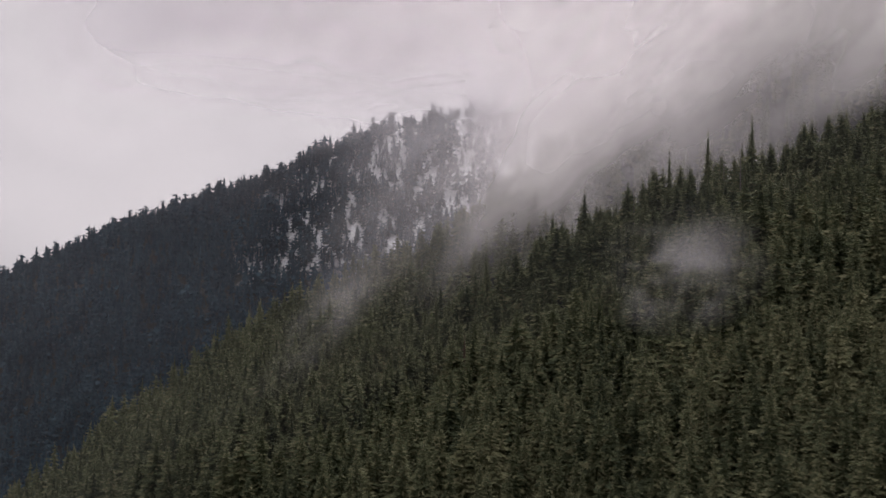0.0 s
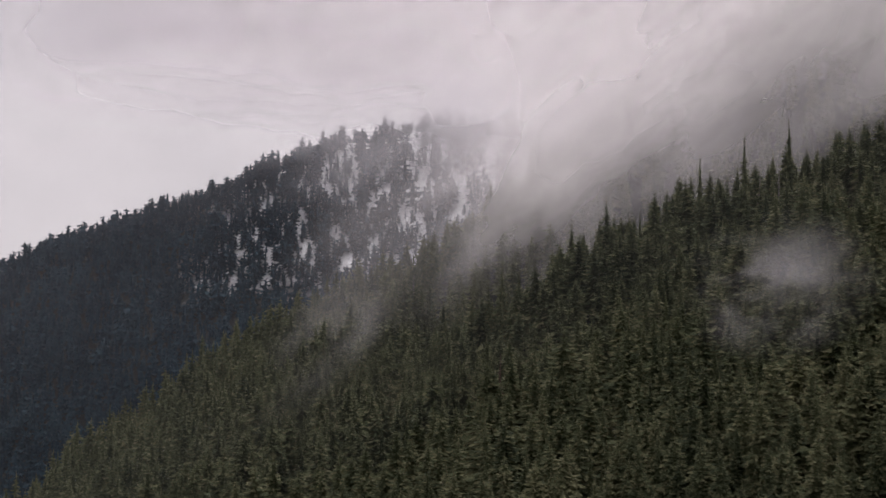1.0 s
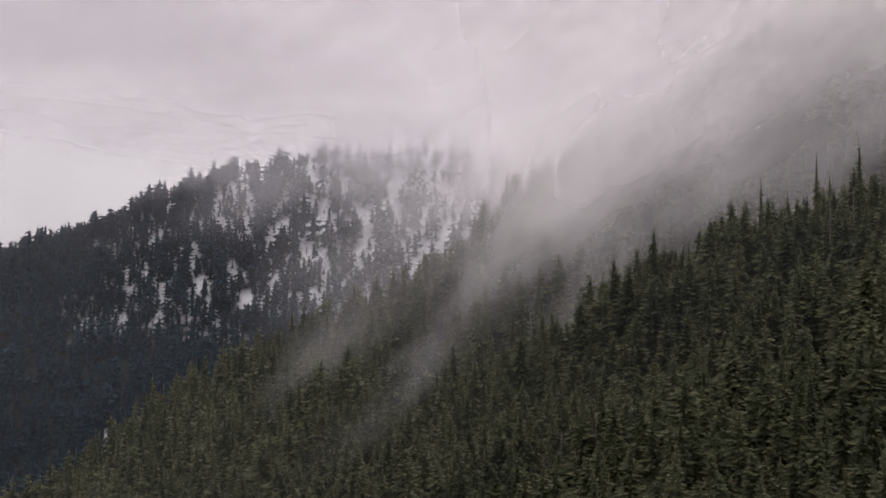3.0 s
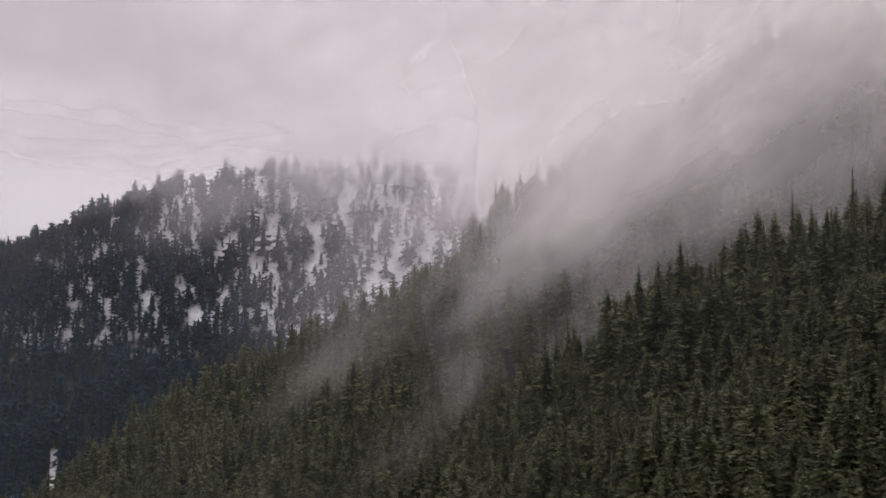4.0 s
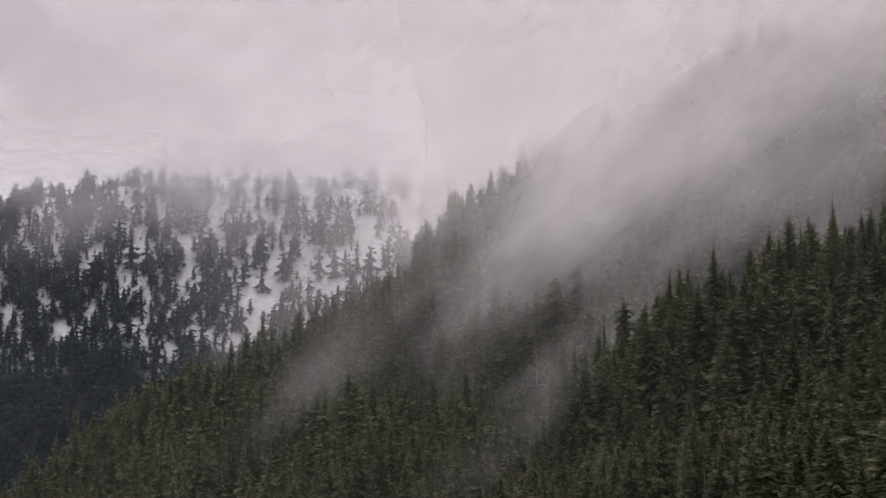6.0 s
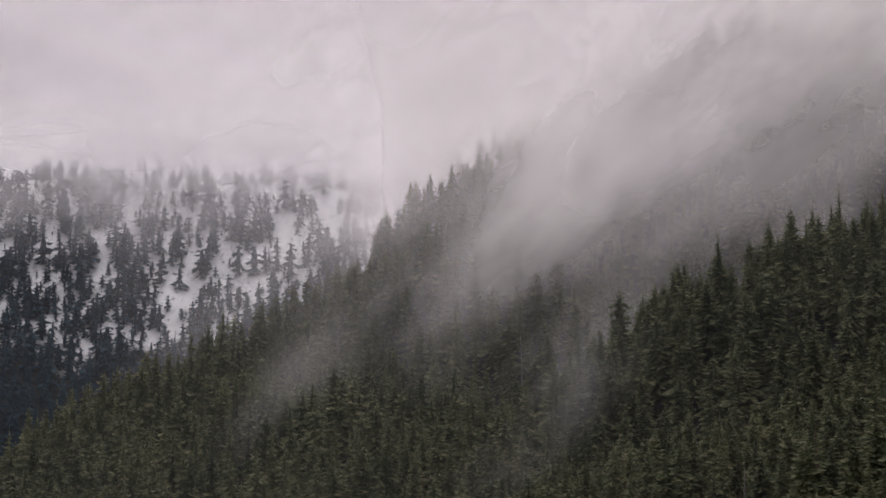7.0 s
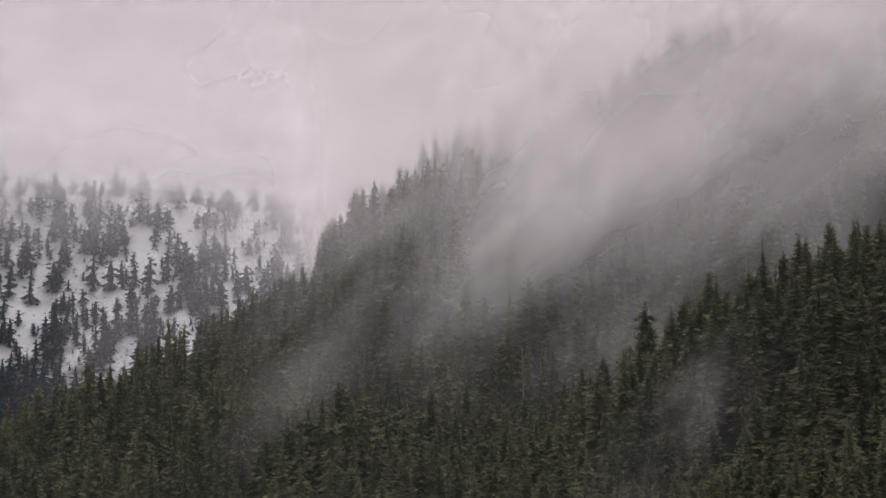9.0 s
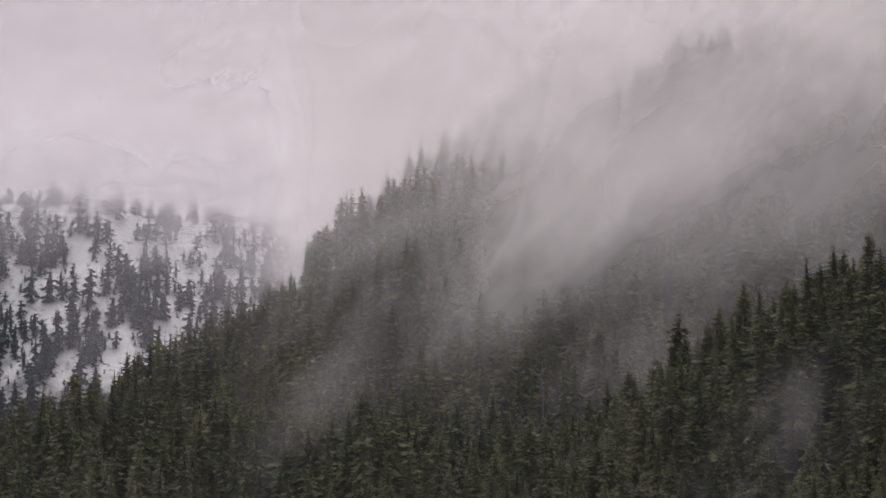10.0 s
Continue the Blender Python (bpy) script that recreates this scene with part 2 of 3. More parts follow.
def conifer(seed, tiers, per, slim=0.17, curve=0.85, bare=0.05, thin=0.0, sprays=0, pale=0.4, sides=4, spine=True):
    """A conifer one metre high: a trunk, a thin dark heart, and tiers of drooping boughs, each with a raised spine and hanging sides.
    Returns (trunk verts, faces), (crown verts, faces), marks of the pale outer sprays."""
    rng = np.random.RandomState(seed)
    tv, tf = [], []
    rings = [(0.0, 0.014), (0.5, 0.008), (0.97, 0.0012)]
    bend = rng.uniform(-0.012, 0.012, 2)
    for z, r in rings:
        for k in range(sides):
            a = 6.283 * k / sides
            tv.append((r * math.cos(a) + bend[0] * z * z, r * math.sin(a) + bend[1] * z * z, z if z else -0.10))
    for i in range(len(rings) - 1):
        for k in range(sides):
            p, q = i * sides + k, i * sides + (k + 1) % sides
            tf += [(p, q, q + sides), (p, q + sides, p + sides)]
    cv, cf, ct = [], [], []
    lump = rng.uniform(0, 6.283, 4)

    def spread(u, a):
        base = slim * (1 - u) ** curve * min(1.0, 0.6 + 2.4 * (u - bare)) + 0.004
        return base * (1 + 0.13 * math.sin(a + lump[0] + 5 * u) + 0.12 * math.sin(2 * a + lump[1] + 17 * u) + 0.10 * math.sin(lump[2] + 31 * u))

    # the dark heart
    n = 4
    for u, f in ((bare, 0.22), (0.4, 0.36), (0.9, 0.30)):
        for k in range(n):
            r = spread(u, 1.571 * k) * f
            cv.append((bend[0] * u * u + r * math.cos(1.571 * k), bend[1] * u * u + r * math.sin(1.571 * k), u))
    for j in range(2):
        for k in range(n):
            p, q = j * n + k, j * n + (k + 1) % n
            cf += [(p, q, q + n), (p, q + n, p + n)]
            ct += [0, 0]

    def blade(c, a, r, half, z, fall, tip):
        """A small bough or spray: two hanging leaves of needles on one edge."""
        i = len(cv)
        ca, sa = math.cos(a), math.sin(a)
        k0, k1, g = rng.uniform(0.3, 1.0), rng.uniform(0.3, 1.0), rng.uniform(0.5, 0.75)
        for out, side, drop in ((0.05, 0, 0.0), (1.0, rng.uniform(-0.1, 0.1), fall), (g, half, fall * 0.75 + half * k0), (g * rng.uniform(0.8, 1.2), -half, fall * 0.75 + half * k1)):
            cv.append((c[0] + ca * r * out - sa * r * side, c[1] + sa * r * out + ca * r * side, z - r * drop))
        cf.extend([(i, i + 1, i + 2), (i, i + 3, i + 1)])
        ct.extend([tip, tip])

    def bough(c, a, r, half, z, fall, tip):
        """One bough from the trunk at height z: spine, hanging sides, and a drooping end."""
        i = len(cv)
        ca, sa = math.cos(a), math.sin(a)
        g, m, k0, k1 = rng.uniform(0.50, 0.68), rng.uniform(0.58, 0.70), rng.uniform(0.5, 1.1), rng.uniform(0.5, 1.1)
        for out, side, drop in ((0.06, 0, 0.0), (m, 0, fall * 0.55), (1.0, rng.uniform(-0.12, 0.12), fall), (g, half, fall * 0.8 + half * k0), (g * rng.uniform(0.85, 1.15), -half, fall * 0.8 + half * k1)):
            cv.append((c[0] + ca * r * out - sa * r * side, c[1] + sa * r * out + ca * r * side, z - r * drop))
        cf.extend([(i, i + 1, i + 3), (i, i + 4, i + 1), (i + 1, i + 2, i + 3), (i + 1, i + 4, i + 2)])
        ct.extend([0, 0, tip, tip])

    for j in range(tiers):
        f = (j + rng.uniform(-0.25, 0.25)) / tiers
        u0 = bare + (0.965 - bare) * min(max(f, 0.0), 1.0) ** 0.92
        turn = rng.uniform(0, 6.283)
        count = max(4, int(round(per * (1.12 - 0.55 * u0))))
        grow = rng.uniform(0.82, 1.12)
        for k in range(count):
            if rng.uniform() < thin:
                continue
            a = turn + 6.283 * (k + rng.uniform(-0.25, 0.25)) / count
            u = u0 + rng.uniform(-0.4, 0.4) / tiers
            r = spread(min(u, 0.97), a) * grow * rng.uniform(0.72, 1.2)
            fall = 0.62 - 0.62 * u + rng.uniform(-0.16, 0.16)
            c = (bend[0] * u * u, bend[1] * u * u)
            half = 2.3 / count * rng.uniform(0.62, 0.95)
            light = int(rng.uniform() < pale)
            (bough if spine else blade)(c, a, r, half, min(u + 0.25 * r, 0.985), fall, light)
            for g in range(sprays):
                # side sprays along the bough
                d = (0.35 + 0.5 * (g + rng.uniform(0.1, 0.9)) / sprays) * r
                q = (c[0] + d * math.cos(a), c[1] + d * math.sin(a))
                blade(q, a + (1 if g % 2 else -1) * rng.uniform(0.45, 1.0), r * rng.uniform(0.26, 0.42), 0.26, min(u + 0.25 * r, 0.985) - fall * d * rng.uniform(0.8, 1.0), rng.uniform(0.1, 0.9), int(light or rng.uniform() < 0.3))
    i = len(cv)
    for z, r in ((0.92, 0.006), (1.015, 0.0)):
        for k in range(3):
            cv.append((bend[0] + r * math.cos(2.094 * k), bend[1] + r * math.sin(2.094 * k), z))
    for k in range(3):
        p, q = i + k, i + (k + 1) % 3
        cf += [(p, q, q + 3), (p, q + 3, p + 3)]
        ct += [1, 1]
    return (np.array(tv), np.array(tf)), (np.array(cv), np.array(cf)), np.array(ct, np.int32)


def scatter(seed, x0, x1, y0, y1, step, keep):
    """Jittered places in a rectangle, thinned by keep(x, y)."""
    rng = np.random.RandomState(seed)
    xs, ys = np.meshgrid(np.arange(x0, x1, step), np.arange(y0, y1, step))
    xs = (xs + (np.arange(xs.shape[0]) % 2)[:, None] * step / 2 + rng.uniform(-0.42, 0.42, xs.shape) * step).ravel()
    ys = (ys + rng.uniform(-0.42, 0.42, ys.shape) * step).ravel()
    m = rng.uniform(0, 1, xs.shape) < keep(xs, ys)
    return xs[m], ys[m]


def joined(name, kinds, places, heights, mats, label, category, seed):
    """A stand of trees too many to count: one crown mesh and one trunk mesh."""
    holder = tagged(new(name), label, category, kind="stuff")
    for which, mat in zip((0, 1), mats):
        vs, fs, ts, n = [], [], [], 0
        r2 = np.random.RandomState(seed + 1)
        for (x, y), h in zip(places, heights):
            kind = kinds[r2.randint(len(kinds))]
            v, f = kind[which]
            ts.append(kind[2])
            a, wide = r2.uniform(0, 6.283), h * r2.uniform(0.8, 1.16)
            c, s = math.cos(a) * wide, math.sin(a) * wide
            p = np.empty_like(v)
            p[:, 0] = v[:, 0] * c - v[:, 1] * s + x
            p[:, 1] = v[:, 0] * s + v[:, 1] * c + y
            p[:, 2] = v[:, 2] * h
            vs.append((p, (x, y)))
            fs.append(f + n)
            n += len(v)
        zs = height(np.array([q[1][0] for q in vs]), np.array([q[1][1] for q in vs]))
        for (p, _), z in zip(vs, zs):
            p[:, 2] += z
        tagged(part(("trunks", "crowns")[which], np.concatenate([q[0] for q in vs]), np.concatenate(fs), mat, holder, tips=np.concatenate(ts) if which else None, tip_mat=mats[2]), kind="stuff")
    return holder


def near_keep(x, y):
    crest = 510 + np.where(x < 0, 0.15, 0.46) * x
    z = near_slope(x, y)
    wedge = (x > -0.265 * y - 12) & (x < np.maximum(0.275 * y + 10, 1.09 * (y - 200) - 140))
    return np.where(wedge & (y < crest + 16) & (z > far_slope(x, y)) & (z > np.where(y < 215, -52, -72)) & (z < 185) & (y > 240 - 1.9 * x), 0.97, 0)


FORMS = [(0.185, 0.78), (0.165, 0.86), (0.21, 0.74), (0.185, 0.68), (0.15, 0.9), (0.22, 0.80), (0.19, 0.64), (0.175, 0.72)]
kinds_near = [conifer(20 + k, 30, 12, sl * 1.08, cu, sprays=2) for k, (sl, cu) in enumerate(FORMS)]
kinds_mid = [conifer(40 + k, 28, 12, sl * 1.2, cu, bare=0.15, sides=3, spine=False, pale=0.3) for k, (sl, cu) in enumerate(FORMS)]
kinds_back = [conifer(50 + k, 19, 9, sl * 1.2, cu, bare=0.2, sides=3, spine=False, pale=0.3) for k, (sl, cu) in enumerate(FORMS)]
kinds_far = [conifer(60 + k, 7, 5, sl * 1.85, cu - 0.18, sides=3, spine=False) for k, (sl, cu) in enumerate(FORMS)]

px_, py_ = scatter(1, -165, 190, 148, 590, 4.3, near_keep)
rng0 = np.random.RandomState(9)
ph_ = 14.4 * (1 + 0.13 * rng0.normal(size=len(px_))).clip(0.6, 1.4) * (1 + 0.10 * waves(px_, py_, 21, 45))
# the stands nearest to the two ends of the walk
near_a = np.hypot(px_, py_) + 900 * (abs(px_) > 0.27 * py_)
lean = np.degrees(np.arctan2(px_ + 152, py_ - 200))
near_b = np.hypot(px_ + 152, py_ - 200) + 25 + 900 * ((lean < 17) | (lean > 49) | (near_slope(px_, py_) < -10))
single = np.zeros(len(px_), bool)
single[np.argsort(np.minimum(near_a, near_b))[:290]] = True

# the nearest trees, each a thing of its own
proto = []
for k, (tr, cr, tips) in enumerate(kinds_near):
    e = new("spruce_tree")
    part("trunk", *tr, BARK, e)
    part("crown", *cr, GREEN, e, tips=tips, tip_mat=TIPS)
    tagged(e, "dark green spruce with drooping boughs on a steep slope", "tree", "spruces of the near slope")
    proto.append(e)
used = set()
gz = height(px_, py_)
rng1 = np.random.RandomState(4)
for i in np.nonzero(single)[0]:
    k = rng1.randint(len(proto))
    h = float(ph_[i])
    m = Matrix.Translation((px_[i], py_[i], gz[i])) @ Matrix.Rotation(rng1.uniform(0, 6.283), 4, "Z") @ Matrix.Rotation(rng1.normal() * 0.02, 4, "X")
    wide = h * rng1.uniform(0.8, 1.12)
    if k in used:
        ob = copy_thing(proto[k], m)
    else:
        ob = proto[k]
        ob.matrix_basis = m
        used.add(k)
    ob.scale = (wide, wide, h)

for kinds, rest, seed, label in ((kinds_mid, ~single & (py_ < 405), 5, "dense green spruce forest covering the near mountainside"), (kinds_back, ~single & (py_ >= 405), 15, "spruce forest beyond the gully, half hidden in mist")):
    joined("spruce_forest", kinds, list(zip(px_[rest], py_[rest])), ph_[rest], (BARK, GREEN, TIPS), label, "forest", seed)


def far_keep(x, y):
    """Dense wood on the left flank and low down; clumps with open snow between them towards the right."""
    z = far_slope(x, y)
    open_ = soft_step(x + 0.35 * (z - 100), -52, 6) * soft_step(z + 0.55 * x, 56, 104)
    big, small = waves(x, 0.62 * y, 31, 34, 2), waves(x, 0.7 * y, 33, 13, 2)
    patch = soft_step(big + 0.7 * small + 0.44 - 0.42 * soft_step(x, 10, 120) - 0.10 * soft_step(z, 120, 150), -0.12, 0.12)
    dens = 1 - open_ * (1 - (0.10 + 0.90 * patch))
    # small glades in the closed wood
    dens = dens * (1 - 0.9 * (1 - open_) * soft_step(waves(x, 0.6 * y, 35, 20, 3), 0.52, 0.62) * soft_step(x, -120, -60) * soft_step(z, 45, 75))
    seen = (z > near_slope(x, y)) & (z > -85 + 105 * soft_step(x, -90, 0)) & (y < 1010 + 0.75 * (-x).clip(0) + 25)
    chute = (abs(x + 90.2) < 2.6) & (abs(y - 859) < 16)
    return np.where(seen & ~chute, dens, 0)


fx, fy = scatter(2, -340, 250, 740, 1280, 3.7, far_keep)
rng2 = np.random.RandomState(6)
lone = soft_step(fx, -50, 20)
fh = (8.6 - 2.0 * soft_step(far_slope(fx, fy), 148, 166)) * np.exp(0.36 * rng2.normal(size=len(fx))).clip(0.3, 1.9) * np.where(rng2.uniform(size=len(fx)) < 0.10 + 0.28 * lone, rng2.uniform(0.18, 0.5, len(fx)), 1.0)
# crowns take the needle colour with the distance haze painted in
joined("alpine_forest", kinds_far, list(zip(fx, fy)), fh, (DUSK, HAZE_BLUE, HAZE_BLUE), "dark conifers standing in snow on the far mountain, distance haze painted in as blue", "forest", 7)


def snag(seed, at, h, limbs):
    """A dead tree: a bleached bare trunk with broken stubs of limbs."""
    rng = np.random.RandomState(seed)
    e = new("dead_tree")
    e.location = at
    tagged(e, "bleached dead conifer, a bare grey trunk with broken limbs", "dead tree", "snags in the forest")

    def stick(name, p, q, r0, r1, sides):
        p, q = Vector(p), Vector(q)
        d = (q - p).normalized()
        s = d.orthogonal().normalized()
        t = d.cross(s)
        v, f = [], []
        for j, (c, r) in enumerate(((p, r0), ((p + q) / 2 + Vector(rng.uniform(-1, 1, 3) * 0.03 * h * (sides > 4)) * 0.3, (r0 + r1) / 2), (q, r1))):
            for k in range(sides):
                a = 6.283 * k / sides
                v.append(c + s * r * math.cos(a) + t * r * math.sin(a))
        for j in range(2):
            for k in range(sides):
                a, c = j * sides + k, j * sides + (k + 1) % sides
                f += [(a, c, c + sides), (a, c + sides, a + sides)]
        return part(name, [tuple(w) for w in v], f, GREY, e)

    stick("trunk", (0, 0, -1), (rng.normal() * 0.02 * h, rng.normal() * 0.02 * h, h), 0.22, 0.05, 7)
    for k in range(limbs):
        u = rng.uniform(0.35, 0.95)
        a = rng.uniform(0, 6.283)
        r = rng.uniform(0.4, 1.0) * (1.15 - u) * 0.14 * h
        stick("limb", (0, 0, u * h), (r * math.cos(a), r * math.sin(a), u * h - rng.uniform(-0.1, 0.4) * r), 0.07, 0.02, 4)


for k, (x, y, h, limbs) in enumerate([(18.5, 433, 13.5, 14), (64, 366, 16.5, 14), (61, 369, 15, 12), (10, 382, 14, 12), (30, 300, 12, 14), (-6, 470, 12.5, 12), (26, 474, 14, 12), (43, 381, 13.5, 12), (2, 330, 12, 14), (84, 380, 16, 12)]):
    snag(300 + k, (x, y, float(height(np.array([x * 1.0]), np.array([y * 1.0]))[0])), h, limbs)

# tall spires that stand out of the canopy, each up to its own height above sea of trees
for k, (x, y, top, form, mat) in enumerate([(50, 375, 53.5, 4, GREEN), (57, 365, 56.5, 1, GREEN), (68, 371, 61, 1, GREEN), (-20, 441, 23, 6, GREEN), (9.5, 380, 32, 4, GREEN), (24, 475, 60, 4, GREEN), (26, 484, 70, 4, GREEN),
                                           (5, 502, 53, 3, GREEN), (29.5, 521, 79, 1, GREEN), (39.5, 386, 43, 0, GREEN), (29, 381, 37, 0, GREEN), (20.5, 381, 30, 2, DEAD), (4, 317, 10, 1, DEAD), (31, 245, 5, 1, GREEN), (33, 237, -2, 0, GREEN), (-71, 506, 9, 2, GREEN)]):
    g = float(height(np.array([x * 1.0]), np.array([y * 1.0]))[0])
    e = new("spruce_tree")
    e.location = (x, y, g)
    tr, cr, tips = conifer(400 + k, 26, 8, 0.125 + 0.15 * (FORMS[form][0] - 0.1), FORMS[form][1] + 0.2, thin=0.45 if mat is DEAD else 0.12, sprays=2)
    part("trunk", *tr, BARK, e)
    part("crown", *cr, mat, e, tips=tips, tip_mat=mat if mat is DEAD else TIPS)
    e.scale = (1.0 * (top - g), 1.0 * (top - g), top - g)
    tagged(e, "rust-brown dying spruce among green ones" if mat is DEAD else "tall dark spruce spire rising above its neighbours", "tree", "spires above the canopy")

# ---------------------------------------------------------------- mist


class Field:
    """Small helper that strings together the nodes of a mist's density."""

    def __init__(self, name):
        self.m, self.n, self.l = material(name)
        self.geo = self.n.new("ShaderNodeNewGeometry")
        sep = self.n.new("ShaderNodeSeparateXYZ")
        self.l.new(self.geo.outputs["Position"], sep.inputs[0])
        self.x, self.y, self.z = sep.outputs["X"], sep.outputs["Y"], sep.outputs["Z"]
        # height over the wooded mountainside
        self.over = self.op("ADD", self.z, self.op("MULTIPLY_ADD", self.x, -0.602, self.op("MULTIPLY_ADD", self.y, -0.246, 89.0)))

    def step(self, value, lo, hi, a=0.0, c=1.0):
        k = self.n.new("ShaderNodeMapRange")
        k.interpolation_type = "SMOOTHSTEP"
        for key, v in (("From Min", lo), ("From Max", hi), ("To Min", a), ("To Max", c)):
            k.inputs[key].default_value = v
        self.l.new(value, k.inputs["Value"])
        return k.outputs["Result"]

    def op(self, kind, a, c=0.0, d=0.0):
        k = self.n.new("ShaderNodeMath")
        k.operation = kind
        for i, v in enumerate((a, c, d)):
            if isinstance(v, (int, float)):
                k.inputs[i].default_value = v
            else:
                self.l.new(v, k.inputs[i])
        return k.outputs[0]

    def mul(self, *values):
        out = values[0]
        for v in values[1:]:
            out = self.op("MULTIPLY", out, v)
        return out

    def wisps(self, scale, turn, stretch, detail=5.0, rough=0.55, distort=0.5, shift=0.0):
        """Noise drawn out along the slope."""
        mp = self.n.new("ShaderNodeMapping")
        mp.vector_type = "TEXTURE"
        mp.inputs["Rotation"].default_value = (0, radians(turn), 0)
        mp.inputs["Scale"].default_value = (stretch, stretch * 0.7, 1.0)
        mp.inputs["Location"].default_value = (shift, shift * 0.3, -shift)
        self.l.new(self.geo.outputs["Position"], mp.inputs["Vector"])
        return noise_node(self.n, self.l, mp.outputs["Vector"], 1.0 / scale, detail, rough, distort).outputs["Fac"]

    def blob(self, at, size, turn, inner=0.1):
        """One inside a turned ellipsoid, falling to nothing at its rim."""
        mp = self.n.new("ShaderNodeMapping")
        mp.vector_type = "TEXTURE"
        mp.inputs["Location"].default_value, mp.inputs["Scale"].default_value = at, size
        mp.inputs["Rotation"].default_value = (0, radians(turn), 0)
        self.l.new(self.geo.outputs["Position"], mp.inputs["Vector"])
        ln = self.n.new("ShaderNodeVectorMath")
        ln.operation = "LENGTH"
        self.l.new(mp.outputs["Vector"], ln.inputs[0])
        return self.step(ln.outputs["Value"], inner, 1.0, 1.0, 0.0)

    def finish(self, density, thick, tone=(0.775, 0.742, 0.788)):
        """White droplets that scatter the sky's light; opacity from density times thickness."""
        n, l = self.n, self.l
        alpha = self.op("SUBTRACT", 1.0, self.op("POWER", 2.71828, self.op("MULTIPLY", density, -thick)))
        out, clear, mix, both = n.new("ShaderNodeOutputMaterial"), n.new("ShaderNodeBsdfTransparent"), n.new("ShaderNodeMixShader"), n.new("ShaderNodeAddShader")
        for k, (kind, z) in enumerate((("ShaderNodeBsdfDiffuse", 1.0), ("ShaderNodeBsdfTranslucent", -1.0))):
            node, nv = n.new(kind), n.new("ShaderNodeCombineXYZ")
            node.inputs["Color"].default_value = (*tone, 1)
            nv.inputs["Z"].default_value = z
            l.new(nv.outputs[0], node.inputs["Normal"])
            l.new(node.outputs[0], both.inputs[k])
        l.new(alpha, mix.inputs["Fac"])
        l.new(clear.outputs[0], mix.inputs[1])
        l.new(both.outputs[0], mix.inputs[2])
        l.new(mix.outputs[0], out.inputs["Surface"])
        return self.m


def veil(name, mat, at, turn, wide, high, seed, label):
    """One gently billowed layer of a mist bank."""
    k = 16
    u, v = np.meshgrid(np.linspace(-0.5, 0.5, k + 1), np.linspace(-0.5, 0.5, k + 1))
    x, z = u * wide, v * high
    y = 3.0 * waves(x, z, seed + 50, 90, 2)
    i = np.arange((k + 1) ** 2).reshape(k + 1, k + 1)
    q = np.stack([i[:-1, :-1], i[:-1, 1:], i[1:, 1:], i[1:, :-1]], -1).reshape(-1, 4)
    ob = part(name, np.stack([x, y, z], -1).reshape(-1, 3), q, mat, smooth=True)
    ob.matrix_basis = pose(*at, 0, 0, turn)
    ob.visible_shadow = False
    return tagged(ob, label, "mist", kind="stuff")


# mist in the gully behind the near spur, thickening into cloud up the mountain
GAP = 12.0
fd = Field("gully_mist")
streak = fd.step(fd.wisps(15, -42, 2.6, 4.0, 0.5, 0.0), 0.34, 0.66, 0.10, 1.5)
drift = fd.step(fd.wisps(46, -36, 1.5, 3.0, 0.5, 0.0, shift=40), 0.34, 0.62, 0.25, 1.35)
behind = fd.op("SUBTRACT", fd.op("MULTIPLY_ADD", fd.op("MAXIMUM", fd.x, 0.0), -0.46, fd.y), 510.0)
# a tongue of mist that flows down the gully
tongue = fd.mul(0.019, fd.blob((36, 438, 68), (60, 42, 23), -40, 0.0), streak, fd.op("ADD", 0.35, fd.mul(0.65, drift)))
# thin shreds lower in the gully and over the flank
shreds = fd.mul(0.0048, fd.step(fd.x, -48, 4), fd.step(fd.x, 44, 80, 1.0, 0.25), fd.step(fd.y, 396, 416), fd.step(fd.y, 478, 510, 1.0, 0.3), fd.step(fd.over, 24, 52, 1.0, 0.0), fd.step(fd.z, 6, 40), streak, drift)
# mist that fills the gully close behind the spur
fill = fd.mul(0.006, fd.step(fd.x, 14, 34), fd.step(fd.x, 66, 100, 1.0, 0.3), fd.step(fd.y, 392, 406), fd.step(fd.y, 424, 450, 1.0, 0.0), fd.step(fd.z, 14, 36), streak)
# cloud that lies behind the crest
bank = fd.mul(0.045, fd.step(behind, -24, 28), fd.step(fd.op("MULTIPLY_ADD", fd.y, -0.55, fd.op("ADD", fd.x, 286.0)), 4, 36), fd.step(fd.z, 44, 82))
# cloud that closes the mountainside above, with gaps through which it shows
slant = fd.op("MULTIPLY_ADD", fd.x, -0.25, fd.z)
patchy = fd.op("ADD", 0.45, fd.mul(0.3, streak, drift))
lid = fd.mul(0.036, fd.step(fd.x, 32, 72), fd.step(slant, 38, 68), fd.step(fd.y, 392, 412), patchy)
roof = fd.mul(0.024, fd.step(fd.x, -100, 70), fd.step(fd.z, 96, 124), fd.step(fd.y, 398, 430), patchy)
gap = fd.op("SUBTRACT", 1.0, fd.op("MAXIMUM", fd.mul(0.5, fd.blob((86, 470, 104), (20, 40, 12), -40)), fd.mul(0.92, fd.blob((80, 430, 72), (32, 40, 14), -34))))
shoulder = fd.op("MAXIMUM", lid, roof)
upper = fd.mul(gap, shoulder)
gully = fd.finish(fd.op("ADD", fd.op("ADD", fill, fd.op("ADD", tongue, shreds)), fd.op("ADD", bank, upper)), GAP, (0.762, 0.722, 0.744))
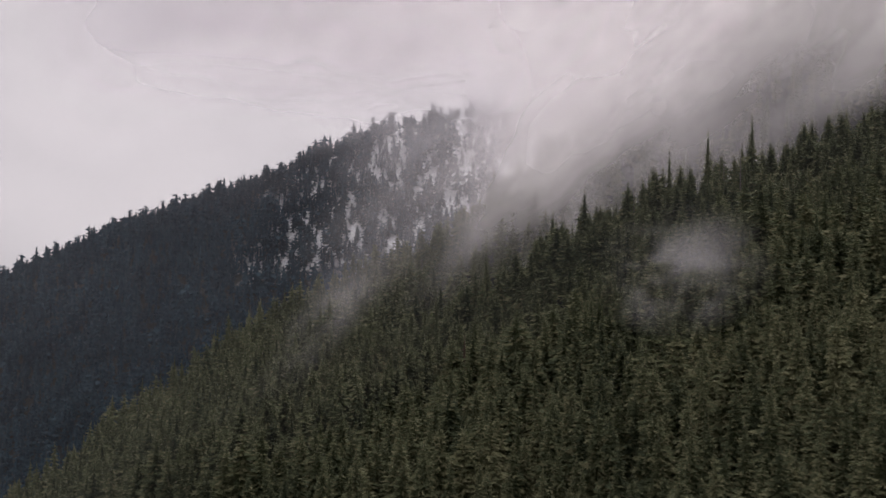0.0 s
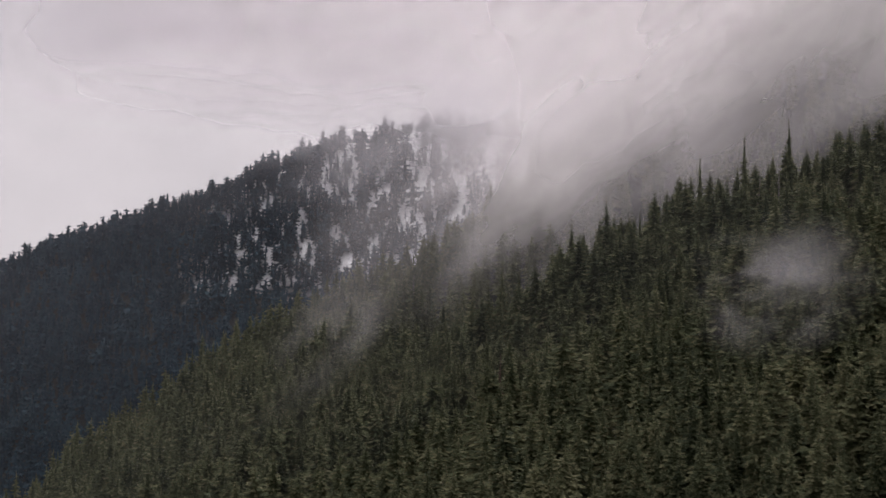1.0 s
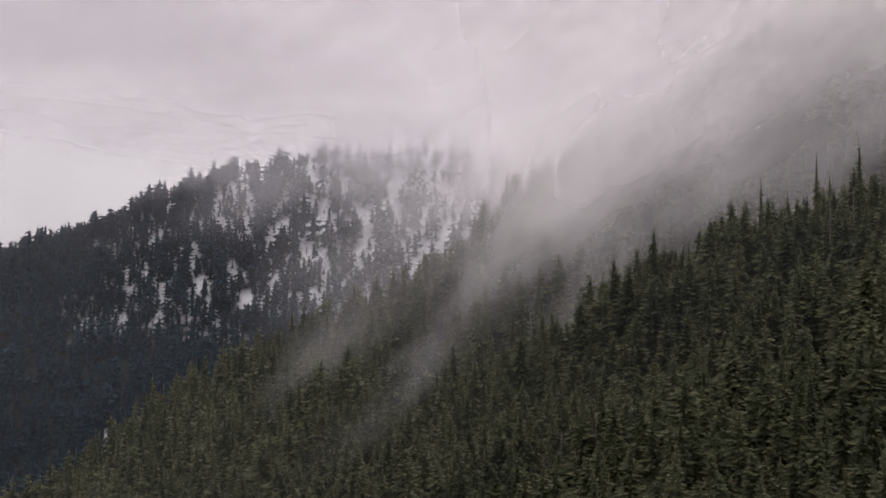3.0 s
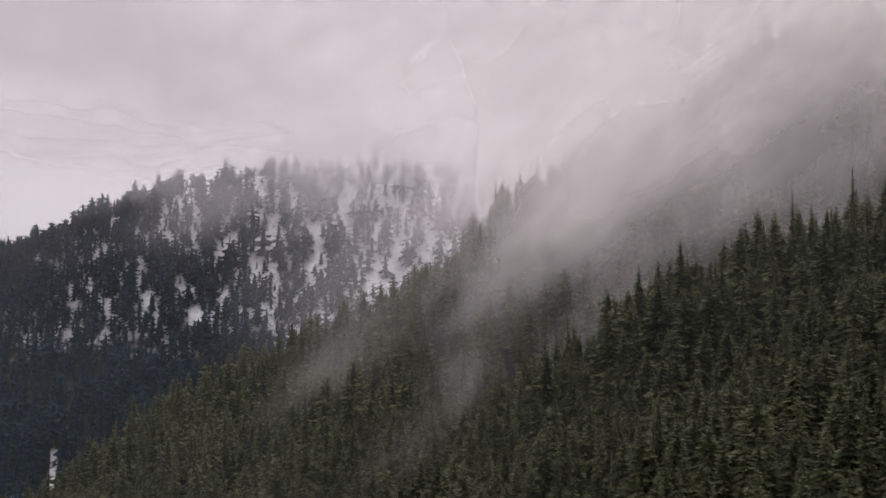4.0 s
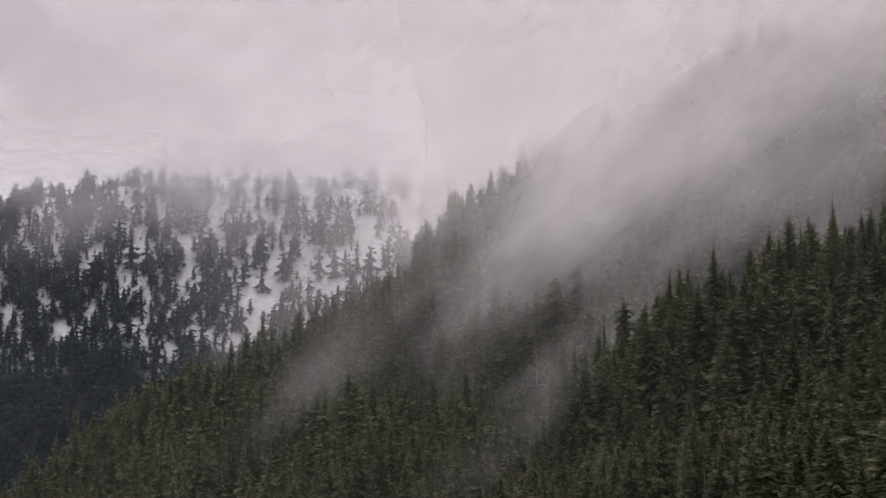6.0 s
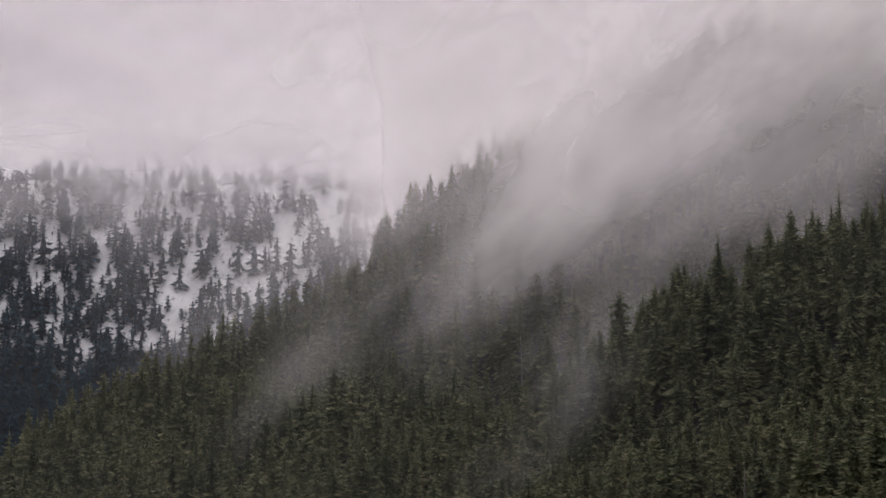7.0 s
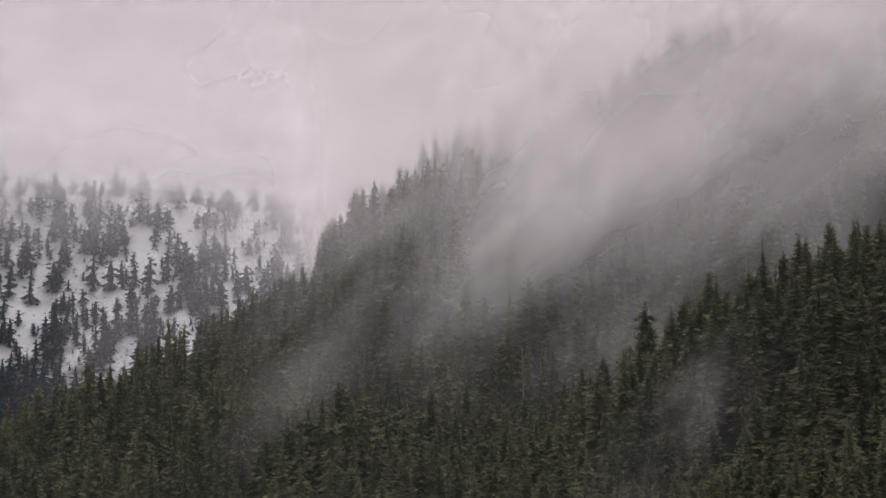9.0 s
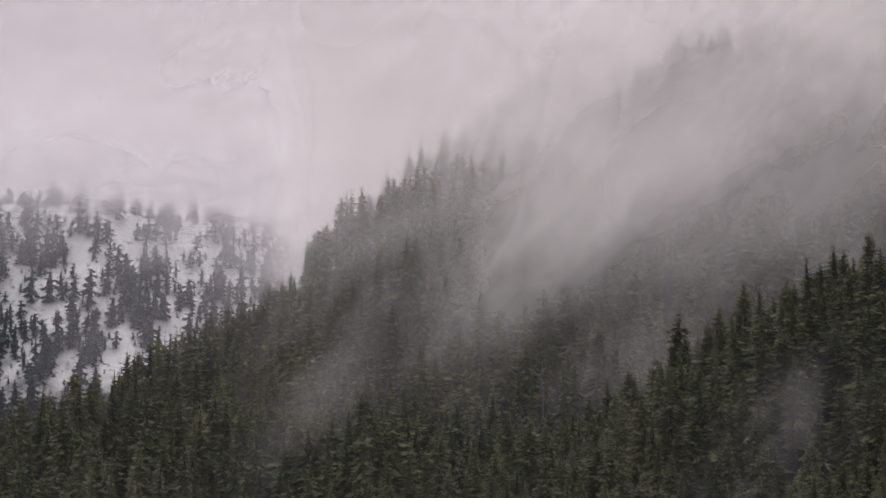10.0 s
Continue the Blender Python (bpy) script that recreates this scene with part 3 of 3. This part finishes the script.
for k in range(16):
    veil("mist_bank", gully, (60 + 0.25 * 12 * k, 398 + GAP * k, 95), -14, 330, 230, k, "pale mist drifting up a wooded gully into low cloud")

# cloud on the far mountain's top
FGAP = 28.0
fd = Field("summit_cloud")
torn = fd.step(fd.wisps(40, -25, 1.6, 2.0, 0.5, 0.0), 0.36, 0.66, 0.0, 1.3)
base = fd.op("MULTIPLY_ADD", fd.wisps(60, 0, 1.5, 3.0, 0.5, 0.0, shift=20), 36.0, fd.z)
base = fd.op("ADD", base, fd.step(fd.x, 0, 120, 0.0, 2.0))
lid = fd.mul(0.032, fd.step(fd.x, -270, 20), fd.step(base, 165, 212))
shred = fd.mul(0.0045, fd.step(fd.x, -120, 20), fd.step(base, 118, 160), torn)
rim = fd.mul(fd.step(fd.x, -370, -250), fd.step(fd.z, -90, -20))
haze = fd.mul(rim, fd.op("ADD", 0.00012, fd.mul(0.0010, torn, fd.step(fd.z, 80, 150))))
summit = fd.finish(fd.op("ADD", fd.op("ADD", lid, shred), haze), FGAP, (0.79, 0.752, 0.790))
for k in range(6):
    veil("cloud_bank", summit, (0, 850 + FGAP * k, 110), -10, 760, 420, 30 + k, "soft grey cloud hanging on a snowy summit")

# thin damp air between the slopes
for at, wide, high, thick, tone in (((10, 318, 30), 440, 220, 0.007, (0.62, 0.62, 0.62)), ((20, 352, 40), 460, 240, 0.007, (0.62, 0.62, 0.63)), ((20, 640, 60), 900, 460, 0.009, (0.56, 0.66, 0.84))):
    fd = Field("damp_air")
    veil("haze", fd.finish(fd.step(fd.wisps(90, 0, 1.5, 2.0, distort=0.0), 0.2, 0.8, 0.6, 1.4), thick, tone), at, -10, wide, high, 80, "thin damp haze in the valley air")

# loose wisps before the near slope: place, size, lean, density, layers, grain
SGAP = 5.0
for at, size, turn, dense, count, grain in (((35.5, 250, 17.5), (15, 12, 10.5), -12, 0.020, 4, 6), ((-21, 336, 13.0), (26, 14, 5.5), -44, 0.010, 4, 8), ((-27, 428, 22), (26, 14, 9), -43, 0.006, 5, 9)):
    fd = Field("loose_mist")
    body = fd.mul(dense, fd.blob(at, size, turn, 0.0), fd.step(fd.wisps(grain, turn, 1.7, 4.0, 0.5, 0.0, shift=at[1]), 0.36, 0.62, 0.1, 1.5))
    mat = fd.finish(body, SGAP)
    for k in range(count):
        veil("mist_wisp", mat, (at[0], at[1] + SGAP * (k - count / 2 + 0.5), at[2]), -10, 2.2 * size[0], 2.2 * max(size[0], size[2]), 60 + k, "torn wisp of mist drifting before the trees")
